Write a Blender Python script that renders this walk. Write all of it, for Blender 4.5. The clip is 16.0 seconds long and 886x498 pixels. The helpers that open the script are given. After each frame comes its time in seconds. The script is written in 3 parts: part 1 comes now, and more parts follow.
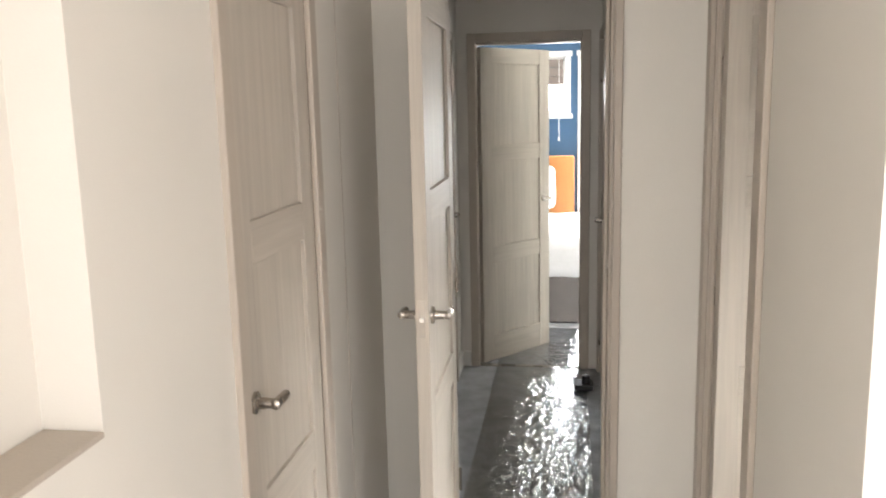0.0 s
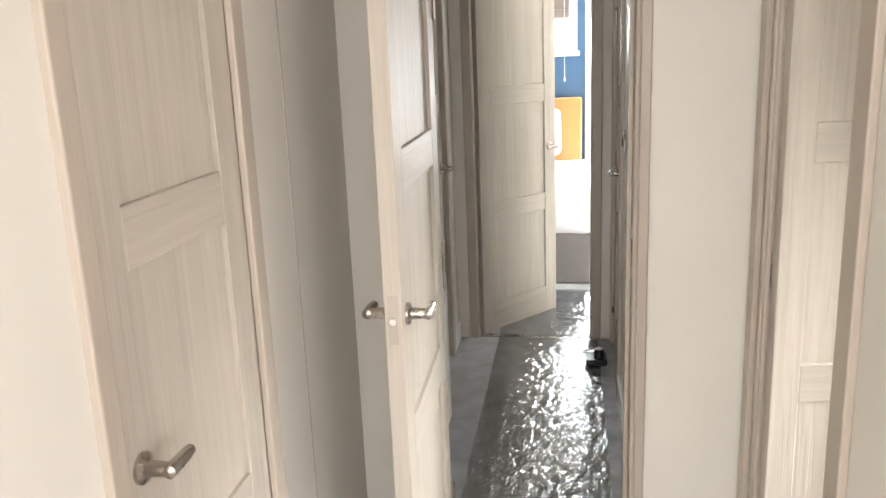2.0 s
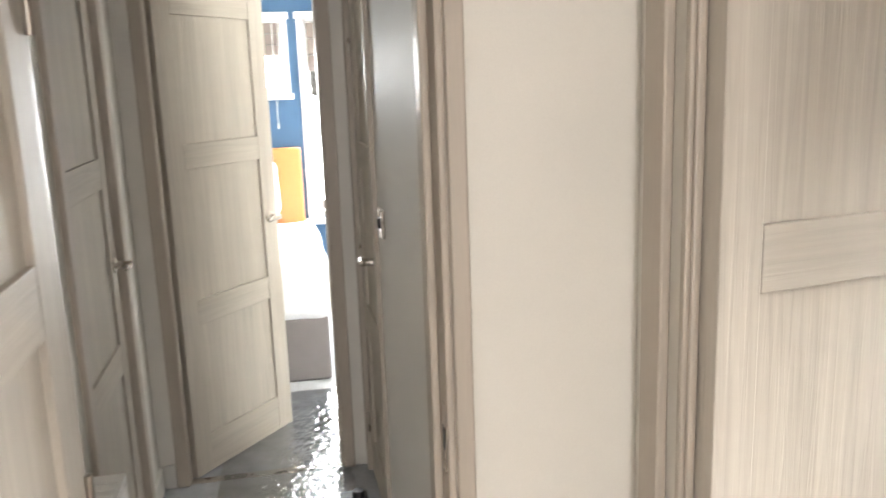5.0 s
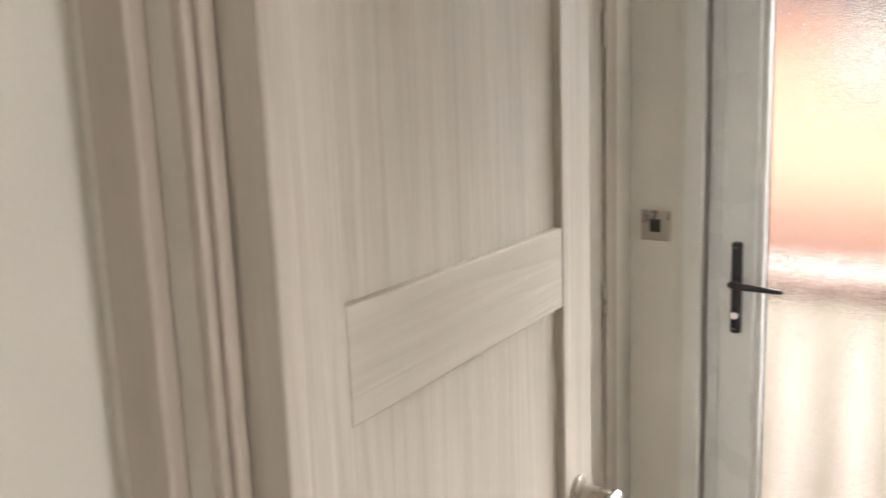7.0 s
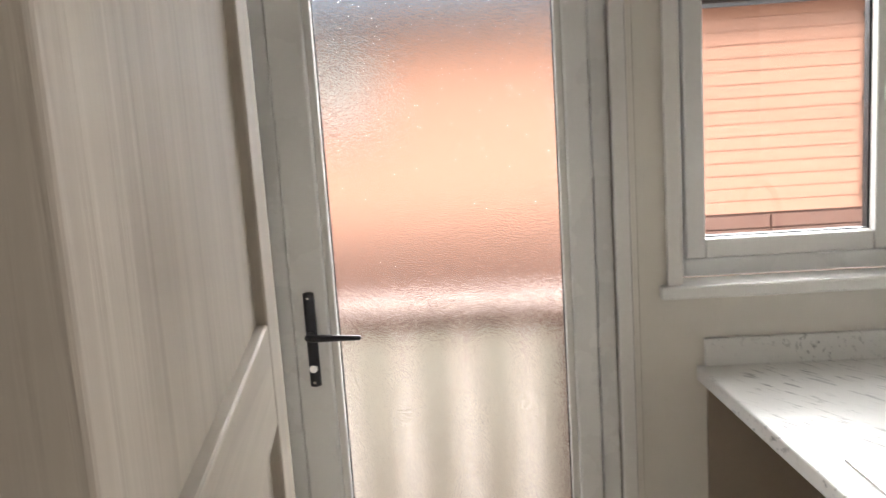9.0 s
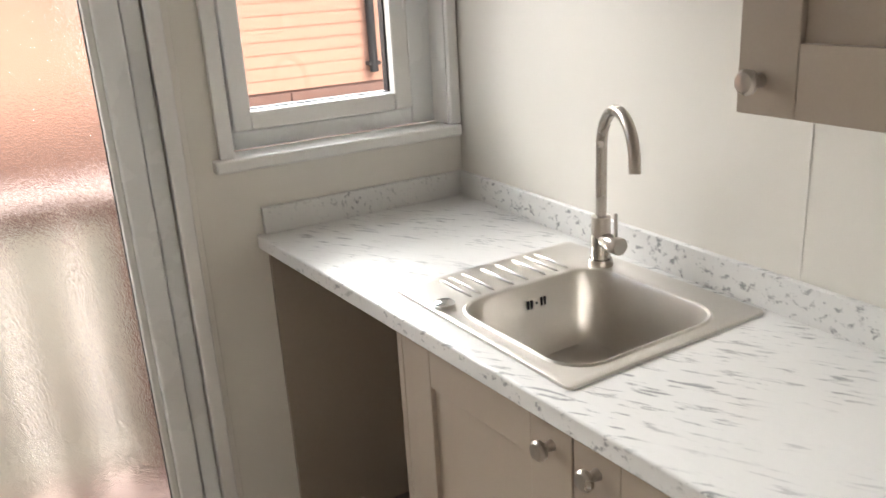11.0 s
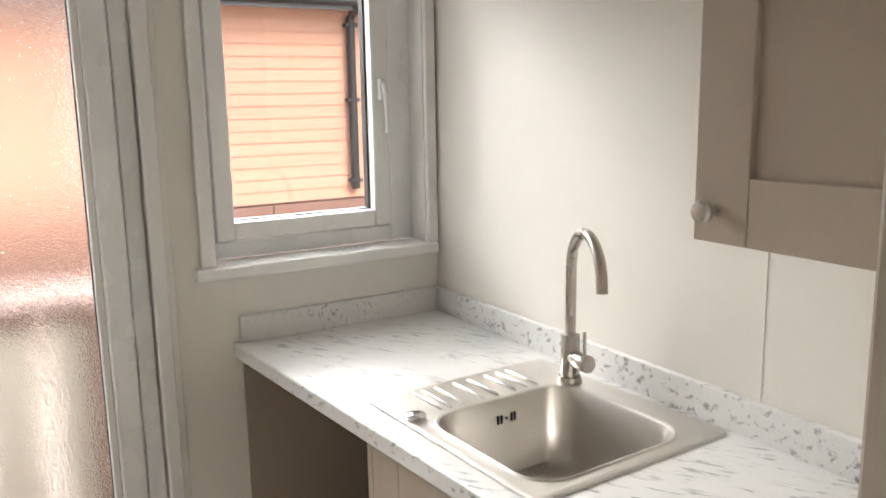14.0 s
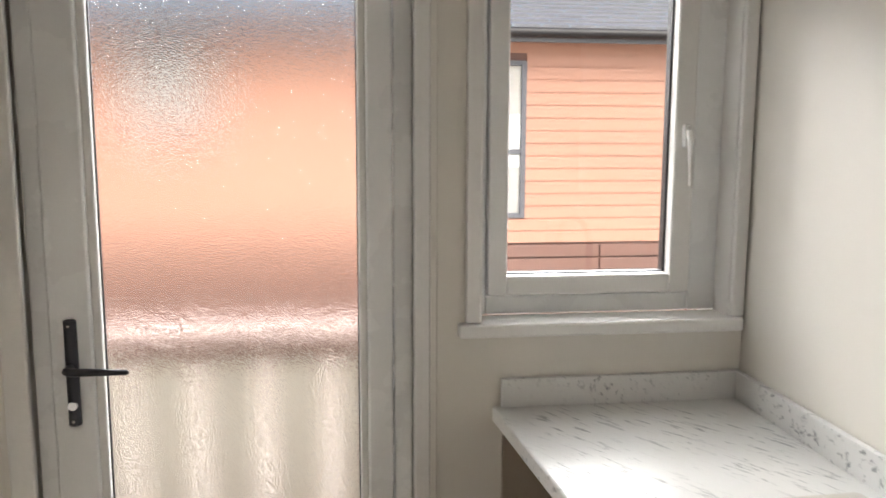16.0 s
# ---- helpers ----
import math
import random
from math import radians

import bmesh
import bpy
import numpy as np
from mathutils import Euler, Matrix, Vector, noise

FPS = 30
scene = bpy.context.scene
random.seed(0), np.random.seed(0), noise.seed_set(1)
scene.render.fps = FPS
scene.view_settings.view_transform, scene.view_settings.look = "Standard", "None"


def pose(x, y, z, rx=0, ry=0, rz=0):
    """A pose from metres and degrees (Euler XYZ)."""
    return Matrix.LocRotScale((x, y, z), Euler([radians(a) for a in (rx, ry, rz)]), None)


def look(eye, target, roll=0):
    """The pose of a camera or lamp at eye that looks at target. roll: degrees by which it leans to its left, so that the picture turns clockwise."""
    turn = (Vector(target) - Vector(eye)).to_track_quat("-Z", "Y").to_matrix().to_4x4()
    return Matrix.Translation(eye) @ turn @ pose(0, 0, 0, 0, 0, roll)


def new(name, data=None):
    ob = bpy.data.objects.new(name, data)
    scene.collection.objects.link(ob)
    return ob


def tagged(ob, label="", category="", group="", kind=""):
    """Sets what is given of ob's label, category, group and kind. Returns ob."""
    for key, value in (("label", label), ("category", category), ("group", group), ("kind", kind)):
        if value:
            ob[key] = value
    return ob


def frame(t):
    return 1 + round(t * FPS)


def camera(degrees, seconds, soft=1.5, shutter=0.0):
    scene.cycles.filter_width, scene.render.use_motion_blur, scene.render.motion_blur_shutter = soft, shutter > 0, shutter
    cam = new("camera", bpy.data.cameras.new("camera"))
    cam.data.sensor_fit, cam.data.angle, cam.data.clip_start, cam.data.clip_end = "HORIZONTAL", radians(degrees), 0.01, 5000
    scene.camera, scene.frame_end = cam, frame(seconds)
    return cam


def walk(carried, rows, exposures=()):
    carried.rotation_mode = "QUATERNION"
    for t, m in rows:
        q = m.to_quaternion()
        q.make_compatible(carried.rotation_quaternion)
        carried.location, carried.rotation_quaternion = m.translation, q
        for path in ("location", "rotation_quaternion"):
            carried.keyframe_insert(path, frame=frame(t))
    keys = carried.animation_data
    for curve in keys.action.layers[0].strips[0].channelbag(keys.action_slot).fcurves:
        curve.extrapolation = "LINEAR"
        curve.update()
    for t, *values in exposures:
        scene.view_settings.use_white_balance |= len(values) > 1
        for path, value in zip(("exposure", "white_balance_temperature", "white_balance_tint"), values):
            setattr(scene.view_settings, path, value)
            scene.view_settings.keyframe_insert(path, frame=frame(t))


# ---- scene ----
cam = camera(57.0, 16.0, shutter=0.3)
PATH = [
    (0, (0.325, 0.731, 1.622), (0.026, 2.679, 1.281), -1.3),
    (0.5, (0.31, 0.859, 1.58), (0.14, 2.802, 1.14), -1.0),
    (1, (0.329, 1.042, 1.6), (0.153, 2.98, 1.141), -0.8),
    (1.5, (0.33, 1.172, 1.59), (0.07, 3.103, 1.138), -1.3),
    (2, (0.296, 1.325, 1.593), (-0.012, 3.243, 1.119), -2.3),
    (2.5, (0.243, 1.484, 1.599), (-0.03, 3.409, 1.133), -2.7),
    (3, (0.208, 1.675, 1.586), (-0.007, 3.614, 1.148), -1.8),
    (3.2, (0.213, 1.742, 1.595), (0.017, 3.688, 1.176), -1.5),
    (5.5, (0.245, 2.65, 1.599), (0.931, 4.487, 1.203), -2.6),
    (6, (0.283, 2.829, 1.585), (1.266, 4.525, 1.192), -2.8),
    (6.5, (0.402, 2.884, 1.54), (1.542, 4.496, 1.223), -2.2),
    (7, (0.476, 2.99, 1.535), (1.974, 4.27, 1.194), -2.1),
    (7.5, (0.555, 3.078, 1.551), (2.261, 4.071, 1.23), -2.2),
    (8, (0.591, 3.133, 1.552), (2.446, 3.815, 1.247), -1.9),
    (8.5, (0.604, 3.25, 1.567), (2.556, 3.565, 1.27), -3.0),
    (9, (0.583, 3.308, 1.562), (2.556, 3.421, 1.255), -3.8),
    (9.5, (0.605, 3.269, 1.591), (2.568, 3.145, 1.226), -3.4),
    (10, (0.586, 3.35, 1.531), (2.476, 2.818, 1.154), -3.2),
    (10.2, (0.591, 3.353, 1.571), (2.419, 2.685, 1.11), -4.6),
    (12.5, (0.525, 3.417, 1.454), (2.066, 2.39, 0.749), -1.9),
    (13, (0.522, 3.405, 1.486), (2.1, 2.364, 0.884), -2.4),
    (13.4, (0.525, 3.399, 1.508), (2.14, 2.356, 1.008), -2.5),
    (13.8, (0.528, 3.403, 1.537), (2.18, 2.37, 1.128), -1.5),
    (14.1, (0.527, 3.385, 1.551), (2.228, 2.393, 1.201), -0.8),
    (14.5, (0.543, 3.304, 1.562), (2.333, 2.463, 1.259), -0.2),
    (15, (0.575, 3.212, 1.563), (2.456, 2.608, 1.257), -0.9),
    (15.5, (0.615, 3.182, 1.565), (2.544, 2.765, 1.24), -0.6),
    (16, (0.708, 3.176, 1.574), (2.671, 2.919, 1.294), 0.2),
]
EXPOSURES = [(0, 1.75), (1.5, 2.05), (3.2, 2.35), (5.5, 2.25), (6.0, 2.3), (6.5, 2.25), (7.0, 1.95), (7.5, 1.65), (8.0, 1.5), (9.0, 1.45), (10.2, 1.45), (12.5, 1.75), (14.5, 1.55), (16.0, 1.38)]
walk(cam, [(t, look(eye, target, roll)) for t, eye, target, roll in PATH], EXPOSURES)

# ---- world, sun, large lights ----
world = bpy.data.worlds.new("sky")
scene.world = world
world.use_nodes = True
wn = world.node_tree
sky = wn.nodes.new("ShaderNodeTexSky")
sky.sky_type, sky.sun_disc = "NISHITA", False
sky.sun_elevation, sky.sun_rotation = radians(50), radians(241)
sky.dust_density = 5.0
wn.links.new(sky.outputs[0], wn.nodes["Background"].inputs[0])
wn.nodes["Background"].inputs[1].default_value = 0.13
sun = new("sun", bpy.data.lights.new("sun", "SUN"))
sun.data.energy, sun.data.angle, sun.data.color = 1.1, radians(25), (1.0, 0.96, 0.9)
sun.matrix_world = look((-9, -5, 12), (0, 0, 0))


def area_light(name, eye, target, w, h, power, color=(1, 0.97, 0.93)):
    """A rectangular area lamp, for sky light at windows and for added fill."""
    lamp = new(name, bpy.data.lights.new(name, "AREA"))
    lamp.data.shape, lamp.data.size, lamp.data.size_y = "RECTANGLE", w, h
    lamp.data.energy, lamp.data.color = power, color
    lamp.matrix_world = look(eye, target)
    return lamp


# Fill lamps at assumed openings behind the camera, to brighten the near hall.
area_light("light_living_east_fill", (2.66, -0.9, 1.35), (0.0, 0.6, 1.1), 2.6, 1.6, 20, (1, 0.98, 0.98))
area_light("light_living_west_fill", (-0.44, -1.5, 1.4), (2.0, 0.6, 1.1), 1.8, 1.3, 36, (1, 0.98, 0.98))
area_light("light_living_rear_fill", (1.8, -3.15, 1.4), (1.2, 3.0, 1.2), 1.2, 1.2, 6, (1, 0.98, 0.98))
# Added fill lamp high outside the back door, brightening the utility room.
area_light("light_outdoor_fill", (8.6, 2.5, 4.6), (1.5, 3.0, 1.2), 9.0, 2.4, 820, (1, 0.985, 0.965))
area_light("light_bedroom_window", (0.75, 8.905, 1.25), (0.4, 6.5, 0.5), 0.5, 1.2, 30, (0.95, 0.98, 1))
area_light("light_bedroom_high_window", (0.06, 8.905, 1.7), (0.2, 6.0, 0.8), 0.5, 0.24, 16, (0.95, 0.98, 1))


# ---- materials ----
def material(name, color, rough=0.6, metal=0.0, var=0.06, scale=6.0, bump=0.0, bump_scale=120.0, stretch=(1, 1, 1), spec=0.5, rnd=0.0, distort=0.0):
    """A surface with blotches at one scale and grain at another."""
    m = bpy.data.materials.new(name)
    m.use_nodes = True
    t = m.node_tree
    b = t.nodes["Principled BSDF"]
    b.inputs["Metallic"].default_value = metal
    b.inputs["Specular IOR Level"].default_value = spec
    co = t.nodes.new("ShaderNodeTexCoord")
    mp = t.nodes.new("ShaderNodeMapping")
    mp.inputs["Scale"].default_value = stretch
    t.links.new(co.outputs["Object"], mp.inputs[0])
    big = t.nodes.new("ShaderNodeTexNoise")
    big.inputs["Scale"].default_value, big.inputs["Detail"].default_value = scale, 5
    fine = t.nodes.new("ShaderNodeTexNoise")
    fine.inputs["Scale"].default_value, fine.inputs["Detail"].default_value = bump_scale, 4
    fine.inputs["Distortion"].default_value = distort
    t.links.new(mp.outputs[0], big.inputs[0])
    t.links.new(mp.outputs[0], fine.inputs[0])
    add = t.nodes.new("ShaderNodeMath")
    add.operation = "ADD"
    t.links.new(big.outputs[0], add.inputs[0])
    t.links.new(fine.outputs[0], add.inputs[1])
    last = add
    if rnd:
        info = t.nodes.new("ShaderNodeObjectInfo")
        sc = t.nodes.new("ShaderNodeMath")
        sc.operation = "MULTIPLY_ADD"
        sc.inputs[1].default_value = rnd
        t.links.new(info.outputs["Random"], sc.inputs[0])
        t.links.new(add.outputs[0], sc.inputs[2])
        last = sc
    ramp = t.nodes.new("ShaderNodeMapRange")
    ramp.inputs["From Min"].default_value, ramp.inputs["From Max"].default_value = 0.6, 1.4 + rnd
    ramp.inputs["To Min"].default_value, ramp.inputs["To Max"].default_value = 1 - var, 1 + var
    t.links.new(last.outputs[0], ramp.inputs[0])
    mul = t.nodes.new("ShaderNodeVectorMath")
    mul.operation = "SCALE"
    mul.inputs[0].default_value = color
    t.links.new(ramp.outputs[0], mul.inputs["Scale"])
    t.links.new(mul.outputs[0], b.inputs["Base Color"])
    rr = t.nodes.new("ShaderNodeMapRange")
    rr.inputs["To Min"].default_value, rr.inputs["To Max"].default_value = max(0.02, rough - 0.08), min(1, rough + 0.08)
    t.links.new(big.outputs[0], rr.inputs[0])
    t.links.new(rr.outputs[0], b.inputs["Roughness"])
    if bump:
        bp = t.nodes.new("ShaderNodeBump")
        bp.inputs["Strength"].default_value, bp.inputs["Distance"].default_value = bump, 0.002
        t.links.new(fine.outputs[0], bp.inputs["Height"])
        t.links.new(bp.outputs[0], b.inputs["Normal"])
    return m


WALL = material("wall_board_cream", (0.72, 0.69, 0.635), 0.55, var=0.03, scale=3, bump=0.15, bump_scale=350)
WALL2 = material("hall_paint_white", (0.74, 0.71, 0.66), 0.6, var=0.03, scale=3, bump=0.15, bump_scale=350)
CEIL = material("ceiling_white", (0.8, 0.78, 0.74), 0.8, var=0.02)
DOOR = material("taupe_embossed_door", (0.49, 0.445, 0.385), 0.62, var=0.15, scale=4, bump=0.7, bump_scale=19, stretch=(3.2, 3.2, 0.12), spec=0.25, distort=0.9)
RAILM = material("taupe_embossed_rail", (0.49, 0.445, 0.385), 0.62, var=0.13, scale=4, bump=0.7, bump_scale=19, stretch=(0.12, 3.2, 3.2), spec=0.25, distort=0.9)
CASING = material("beige_casing", (0.45, 0.395, 0.335), 0.45, var=0.05, scale=5, bump=0.2, bump_scale=60, stretch=(3, 3, 0.2))
SKIRT = material("white_skirting", (0.76, 0.74, 0.7), 0.4, var=0.03)
UPVC = material("white_upvc", (0.82, 0.83, 0.83), 0.28, var=0.02)
SASHW = material("white_painted_trim", (0.78, 0.77, 0.75), 0.35, var=0.03)
STEEL = material("brushed_nickel", (0.46, 0.42, 0.375), 0.28, metal=1, var=0.04, scale=8)
SINKM = material("brushed_stainless_steel", (0.62, 0.59, 0.55), 0.36, metal=1, var=0.03, scale=3)
CHROME = material("chrome", (0.75, 0.75, 0.76), 0.08, metal=1, var=0.02)
DARK = material("dark_grey_metal", (0.035, 0.035, 0.042), 0.35, metal=0.4, var=0.1)
BLACK = material("black_rubber", (0.015, 0.015, 0.017), 0.5, var=0.1)
CAB = material("taupe_cabinet_vinyl", (0.40, 0.335, 0.27), 0.4, var=0.03, scale=5, bump=0.05, bump_scale=300)
PANEL = material("taupe_end_panel", (0.36, 0.30, 0.24), 0.5, var=0.04)
CARPET = material("grey_carpet", (0.48, 0.495, 0.52), 0.95, var=0.35, scale=9, bump=0.9, bump_scale=420, spec=0.1)
VINYL = material("grey_oak_vinyl", (0.27, 0.23, 0.19), 0.4, var=0.22, scale=9, bump=0.15, bump_scale=60, stretch=(0.3, 4, 1), rnd=0.5)
BLUE = material("blue_wall_paint", (0.055, 0.125, 0.23), 0.7, var=0.05, scale=3, bump=0.1, bump_scale=300)
TAN = material("tan_upholstery", (0.50, 0.20, 0.06), 0.6, var=0.08, scale=14, bump=0.4, bump_scale=300)
LINEN = material("white_linen", (0.8, 0.8, 0.82), 0.85, var=0.03, scale=10, bump=0.4, bump_scale=40)
NAVY = material("navy_cushion", (0.02, 0.04, 0.12), 0.8, var=0.15, scale=20, bump=0.3, bump_scale=300)
DIVAN = material("grey_divan_fabric", (0.2, 0.18, 0.175), 0.9, var=0.08, scale=12, bump=0.4, bump_scale=400)
BLIND = material("taupe_roman_blind", (0.22, 0.18, 0.16), 0.9, var=0.08, scale=12)
CLAD = material("orange_brown_cladding", (0.50, 0.275, 0.195), 0.6, var=0.10, scale=3, bump=0.3, bump_scale=40, stretch=(4, 0.15, 4), rnd=0.3)
SKIRTB = material("brown_deck_board", (0.20, 0.11, 0.085), 0.7, var=0.12, scale=5, rnd=0.3)
GREYF = material("grey_window_frame", (0.12, 0.125, 0.14), 0.4, var=0.05)
TILEM = material("grey_roof_tile", (0.16, 0.165, 0.18), 0.6, var=0.2, scale=4, bump=0.3, bump_scale=30)
FENCE = material("cream_fence_board", (0.62, 0.57, 0.48), 0.7, var=0.07, scale=4, rnd=0.2)
FRAIL = material("pinkish_handrail", (0.62, 0.46, 0.40), 0.8, var=0.06, scale=5)
GROUND = material("brown_gravel", (0.2, 0.17, 0.145), 0.9, var=0.2, scale=2, bump=0.6, bump_scale=30)
SOFA = material("plain_living_floor", (0.30, 0.26, 0.22), 0.6, var=0.1)


def marble():
    m = material("white_marble_laminate", (0.70, 0.695, 0.68), 0.34, var=0.02, scale=4)
    t = m.node_tree
    b = t.nodes["Principled BSDF"]
    src = b.inputs["Base Color"].links[0].from_socket
    co = t.nodes["Texture Coordinate"]
    mp = t.nodes.new("ShaderNodeMapping")
    mp.inputs["Scale"].default_value = (16, 92, 60)
    turn = t.nodes.new("ShaderNodeMapping")
    turn.inputs["Rotation"].default_value = (0.25, 0.15, radians(-31))
    t.links.new(co.outputs["Object"], turn.inputs[0])
    t.links.new(turn.outputs[0], mp.inputs[0])
    n = t.nodes.new("ShaderNodeTexNoise")
    n.inputs["Scale"].default_value, n.inputs["Detail"].default_value = 1.0, 6
    n.inputs["Roughness"].default_value, n.inputs["Distortion"].default_value = 0.62, 0.2
    t.links.new(mp.outputs[0], n.inputs[0])
    r = t.nodes.new("ShaderNodeMapRange")
    r.inputs["From Min"].default_value, r.inputs["From Max"].default_value = 0.54, 0.66
    r.interpolation_type = "SMOOTHSTEP"
    t.links.new(n.outputs[0], r.inputs[0])
    patch = t.nodes.new("ShaderNodeTexNoise")
    patch.inputs["Scale"].default_value = 5.0
    t.links.new(co.outputs["Object"], patch.inputs[0])
    pr = t.nodes.new("ShaderNodeMapRange")
    pr.inputs["From Min"].default_value, pr.inputs["From Max"].default_value = 0.34, 0.52
    t.links.new(patch.outputs[0], pr.inputs[0])
    mul = t.nodes.new("ShaderNodeMath")
    mul.operation = "MULTIPLY"
    t.links.new(r.outputs[0], mul.inputs[0])
    t.links.new(pr.outputs[0], mul.inputs[1])
    mix = t.nodes.new("ShaderNodeMix")
    mix.data_type = "RGBA"
    t.links.new(mul.outputs[0], mix.inputs[0])
    t.links.new(src, mix.inputs[6])
    mix.inputs[7].default_value = (0.27, 0.275, 0.28, 1)
    t.links.new(mix.outputs[2], b.inputs["Base Color"])
    return m


MARBLE = marble()


def glass(name, rough, bump=0.0, bump_scale=150.0):
    m = bpy.data.materials.new(name)
    m.use_nodes = True
    t = m.node_tree
    b = t.nodes["Principled BSDF"]
    b.inputs["Transmission Weight"].default_value = 1
    b.inputs["Roughness"].default_value = rough
    b.inputs["IOR"].default_value = 1.45
    b.inputs["Base Color"].default_value = (0.97, 0.98, 0.98, 1)
    if bump:
        co = t.nodes.new("ShaderNodeTexCoord")
        n = t.nodes.new("ShaderNodeTexVoronoi")
        n.inputs["Scale"].default_value = bump_scale
        bp = t.nodes.new("ShaderNodeBump")
        bp.inputs["Strength"].default_value, bp.inputs["Distance"].default_value = bump, 0.003
        t.links.new(co.outputs["Object"], n.inputs[0])
        t.links.new(n.outputs[0], bp.inputs["Height"])
        t.links.new(bp.outputs[0], b.inputs["Normal"])
    return m


GLASS = glass("clear_glass", 0.0)
FROST = glass("obscure_textured_glass", 0.05, 0.15, 300)


def film_material():
    """Clear protective film: see-through, with a crinkled gloss."""
    m = bpy.data.materials.new("clear_protective_film")
    m.use_nodes = True
    t = m.node_tree
    out = t.nodes["Material Output"]
    tr = t.nodes.new("ShaderNodeBsdfTransparent")
    tr.inputs[0].default_value = (0.93, 0.95, 0.97, 1)
    gl = t.nodes.new("ShaderNodeBsdfGlossy")
    gl.inputs["Roughness"].default_value = 0.06
    fr = t.nodes.new("ShaderNodeFresnel")
    fr.inputs[0].default_value = 1.6
    mx = t.nodes.new("ShaderNodeMixShader")
    co = t.nodes.new("ShaderNodeTexCoord")
    mp = t.nodes.new("ShaderNodeMapping")
    mp.inputs["Scale"].default_value = (1, 0.55, 1)
    n = t.nodes.new("ShaderNodeTexNoise")
    n.inputs["Scale"].default_value, n.inputs["Detail"].default_value, n.inputs["Distortion"].default_value = 44, 5, 1.5
    bp = t.nodes.new("ShaderNodeBump")
    bp.inputs["Strength"].default_value, bp.inputs["Distance"].default_value = 0.3, 0.004
    t.links.new(co.outputs["Object"], mp.inputs[0])
    t.links.new(mp.outputs[0], n.inputs[0])
    t.links.new(n.outputs[0], bp.inputs["Height"])
    t.links.new(bp.outputs[0], gl.inputs["Normal"])
    t.links.new(bp.outputs[0], fr.inputs["Normal"])
    boost = t.nodes.new("ShaderNodeMath")
    boost.operation, boost.inputs[1].default_value = "MULTIPLY_ADD", 1.2
    boost.inputs[2].default_value, boost.use_clamp = 0.15, True
    t.links.new(fr.outputs[0], boost.inputs[0])
    t.links.new(boost.outputs[0], mx.inputs[0])
    t.links.new(tr.outputs[0], mx.inputs[1])
    t.links.new(gl.outputs[0], mx.inputs[2])
    t.links.new(mx.outputs[0], out.inputs[0])
    return m


FILM = film_material()


# ---- mesh helpers ----
def box(bm, x0, x1, y0, y1, z0, z1):
    v = [bm.verts.new((x, y, z)) for x in (x0, x1) for y in (y0, y1) for z in (z0, z1)]
    for f in ((0, 1, 3, 2), (4, 6, 7, 5), (0, 4, 5, 1), (2, 3, 7, 6), (0, 2, 6, 4), (1, 5, 7, 3)):
        bm.faces.new([v[i] for i in f])


def boxes(items, bevel=0.0, seg=2):
    bm = bmesh.new()
    for i in items:
        box(bm, *i)
    if bevel:
        bmesh.ops.bevel(bm, geom=bm.edges[:], offset=bevel, segments=seg, profile=0.5, affect="EDGES")
    return bm


def mesh_of(name, bm, mat, smooth=False):
    bmesh.ops.recalc_face_normals(bm, faces=bm.faces[:])
    me = bpy.data.meshes.new(name)
    bm.to_mesh(me)
    bm.free()
    me.materials.append(mat)
    if smooth:
        me.shade_smooth()
        me.set_sharp_from_angle(angle=radians(38))
    return me


def part(name, bm, mat, parent, label="", smooth=False, at=None):
    ob = new(name, mesh_of(name, bm, mat, smooth))
    ob.parent = parent
    if at is not None:
        ob.matrix_basis = at
    if label:
        ob["label"] = label
    return ob


def structure(name, items, mat, label, bevel=0.0, category="wall"):
    return tagged(new(name, mesh_of(name, boxes(items, bevel), mat)), label, category, kind="structure")


def thing(name, label, category, m=None, group="", kind=""):
    ob = new(name)
    if m is not None:
        ob.matrix_basis = m
    return tagged(ob, label, category, group, kind)


def tube(points, radii, seg=16, caps=True):
    """A round tube along points, with a radius at each."""
    bm = bmesh.new()
    pts = [Vector(p) for p in points]
    rings = []
    side = None
    for i, p in enumerate(pts):
        d = (pts[min(i + 1, len(pts) - 1)] - pts[max(i - 1, 0)]).normalized()
        if side is None:
            side = d.orthogonal().normalized()
        side = (side - d * side.dot(d)).normalized()
        up = d.cross(side)
        rings.append([bm.verts.new(p + (side * math.cos(a) + up * math.sin(a)) * radii[i]) for a in (2 * math.pi * k / seg for k in range(seg))])
    for a, b in zip(rings, rings[1:]):
        for k in range(seg):
            bm.faces.new((a[k], a[(k + 1) % seg], b[(k + 1) % seg], b[k]))
    if caps:
        bm.faces.new(rings[0][::-1])
        bm.faces.new(rings[-1])
    return bm


# ---- the large structure ----
H = 2.32
# Its opening behind the camera is added, to admit light from the west.
structure("wall_left", [(-0.56, -0.36, 0.2, 1.80, 0, 1.15), (-0.56, -0.46, 0.2, 1.80, 1.15, 2.05), (-0.56, -0.36, 0.2, 1.80, 2.05, H),
                        (-0.56, -0.36, 1.80, 2.33, 0, H), (-0.56, -0.36, 2.33, 2.89, 1.995, H), (-0.56, -0.36, 2.89, 3.75, 0, H), (-0.56, -0.36, -3.2, -2.45, 0, H), (-0.56, -0.36, -0.55, 0.2, 0, H), (-0.56, -0.36, -2.45, -0.55, 0, 0.7), (-0.56, -0.36, -2.45, -0.55, 2.1, H),
                        (-0.56, -0.50, 2.33, 2.89, 0, 1.995)], WALL, "cream wall board with a shallow recessed niche and an added, unseen opening")
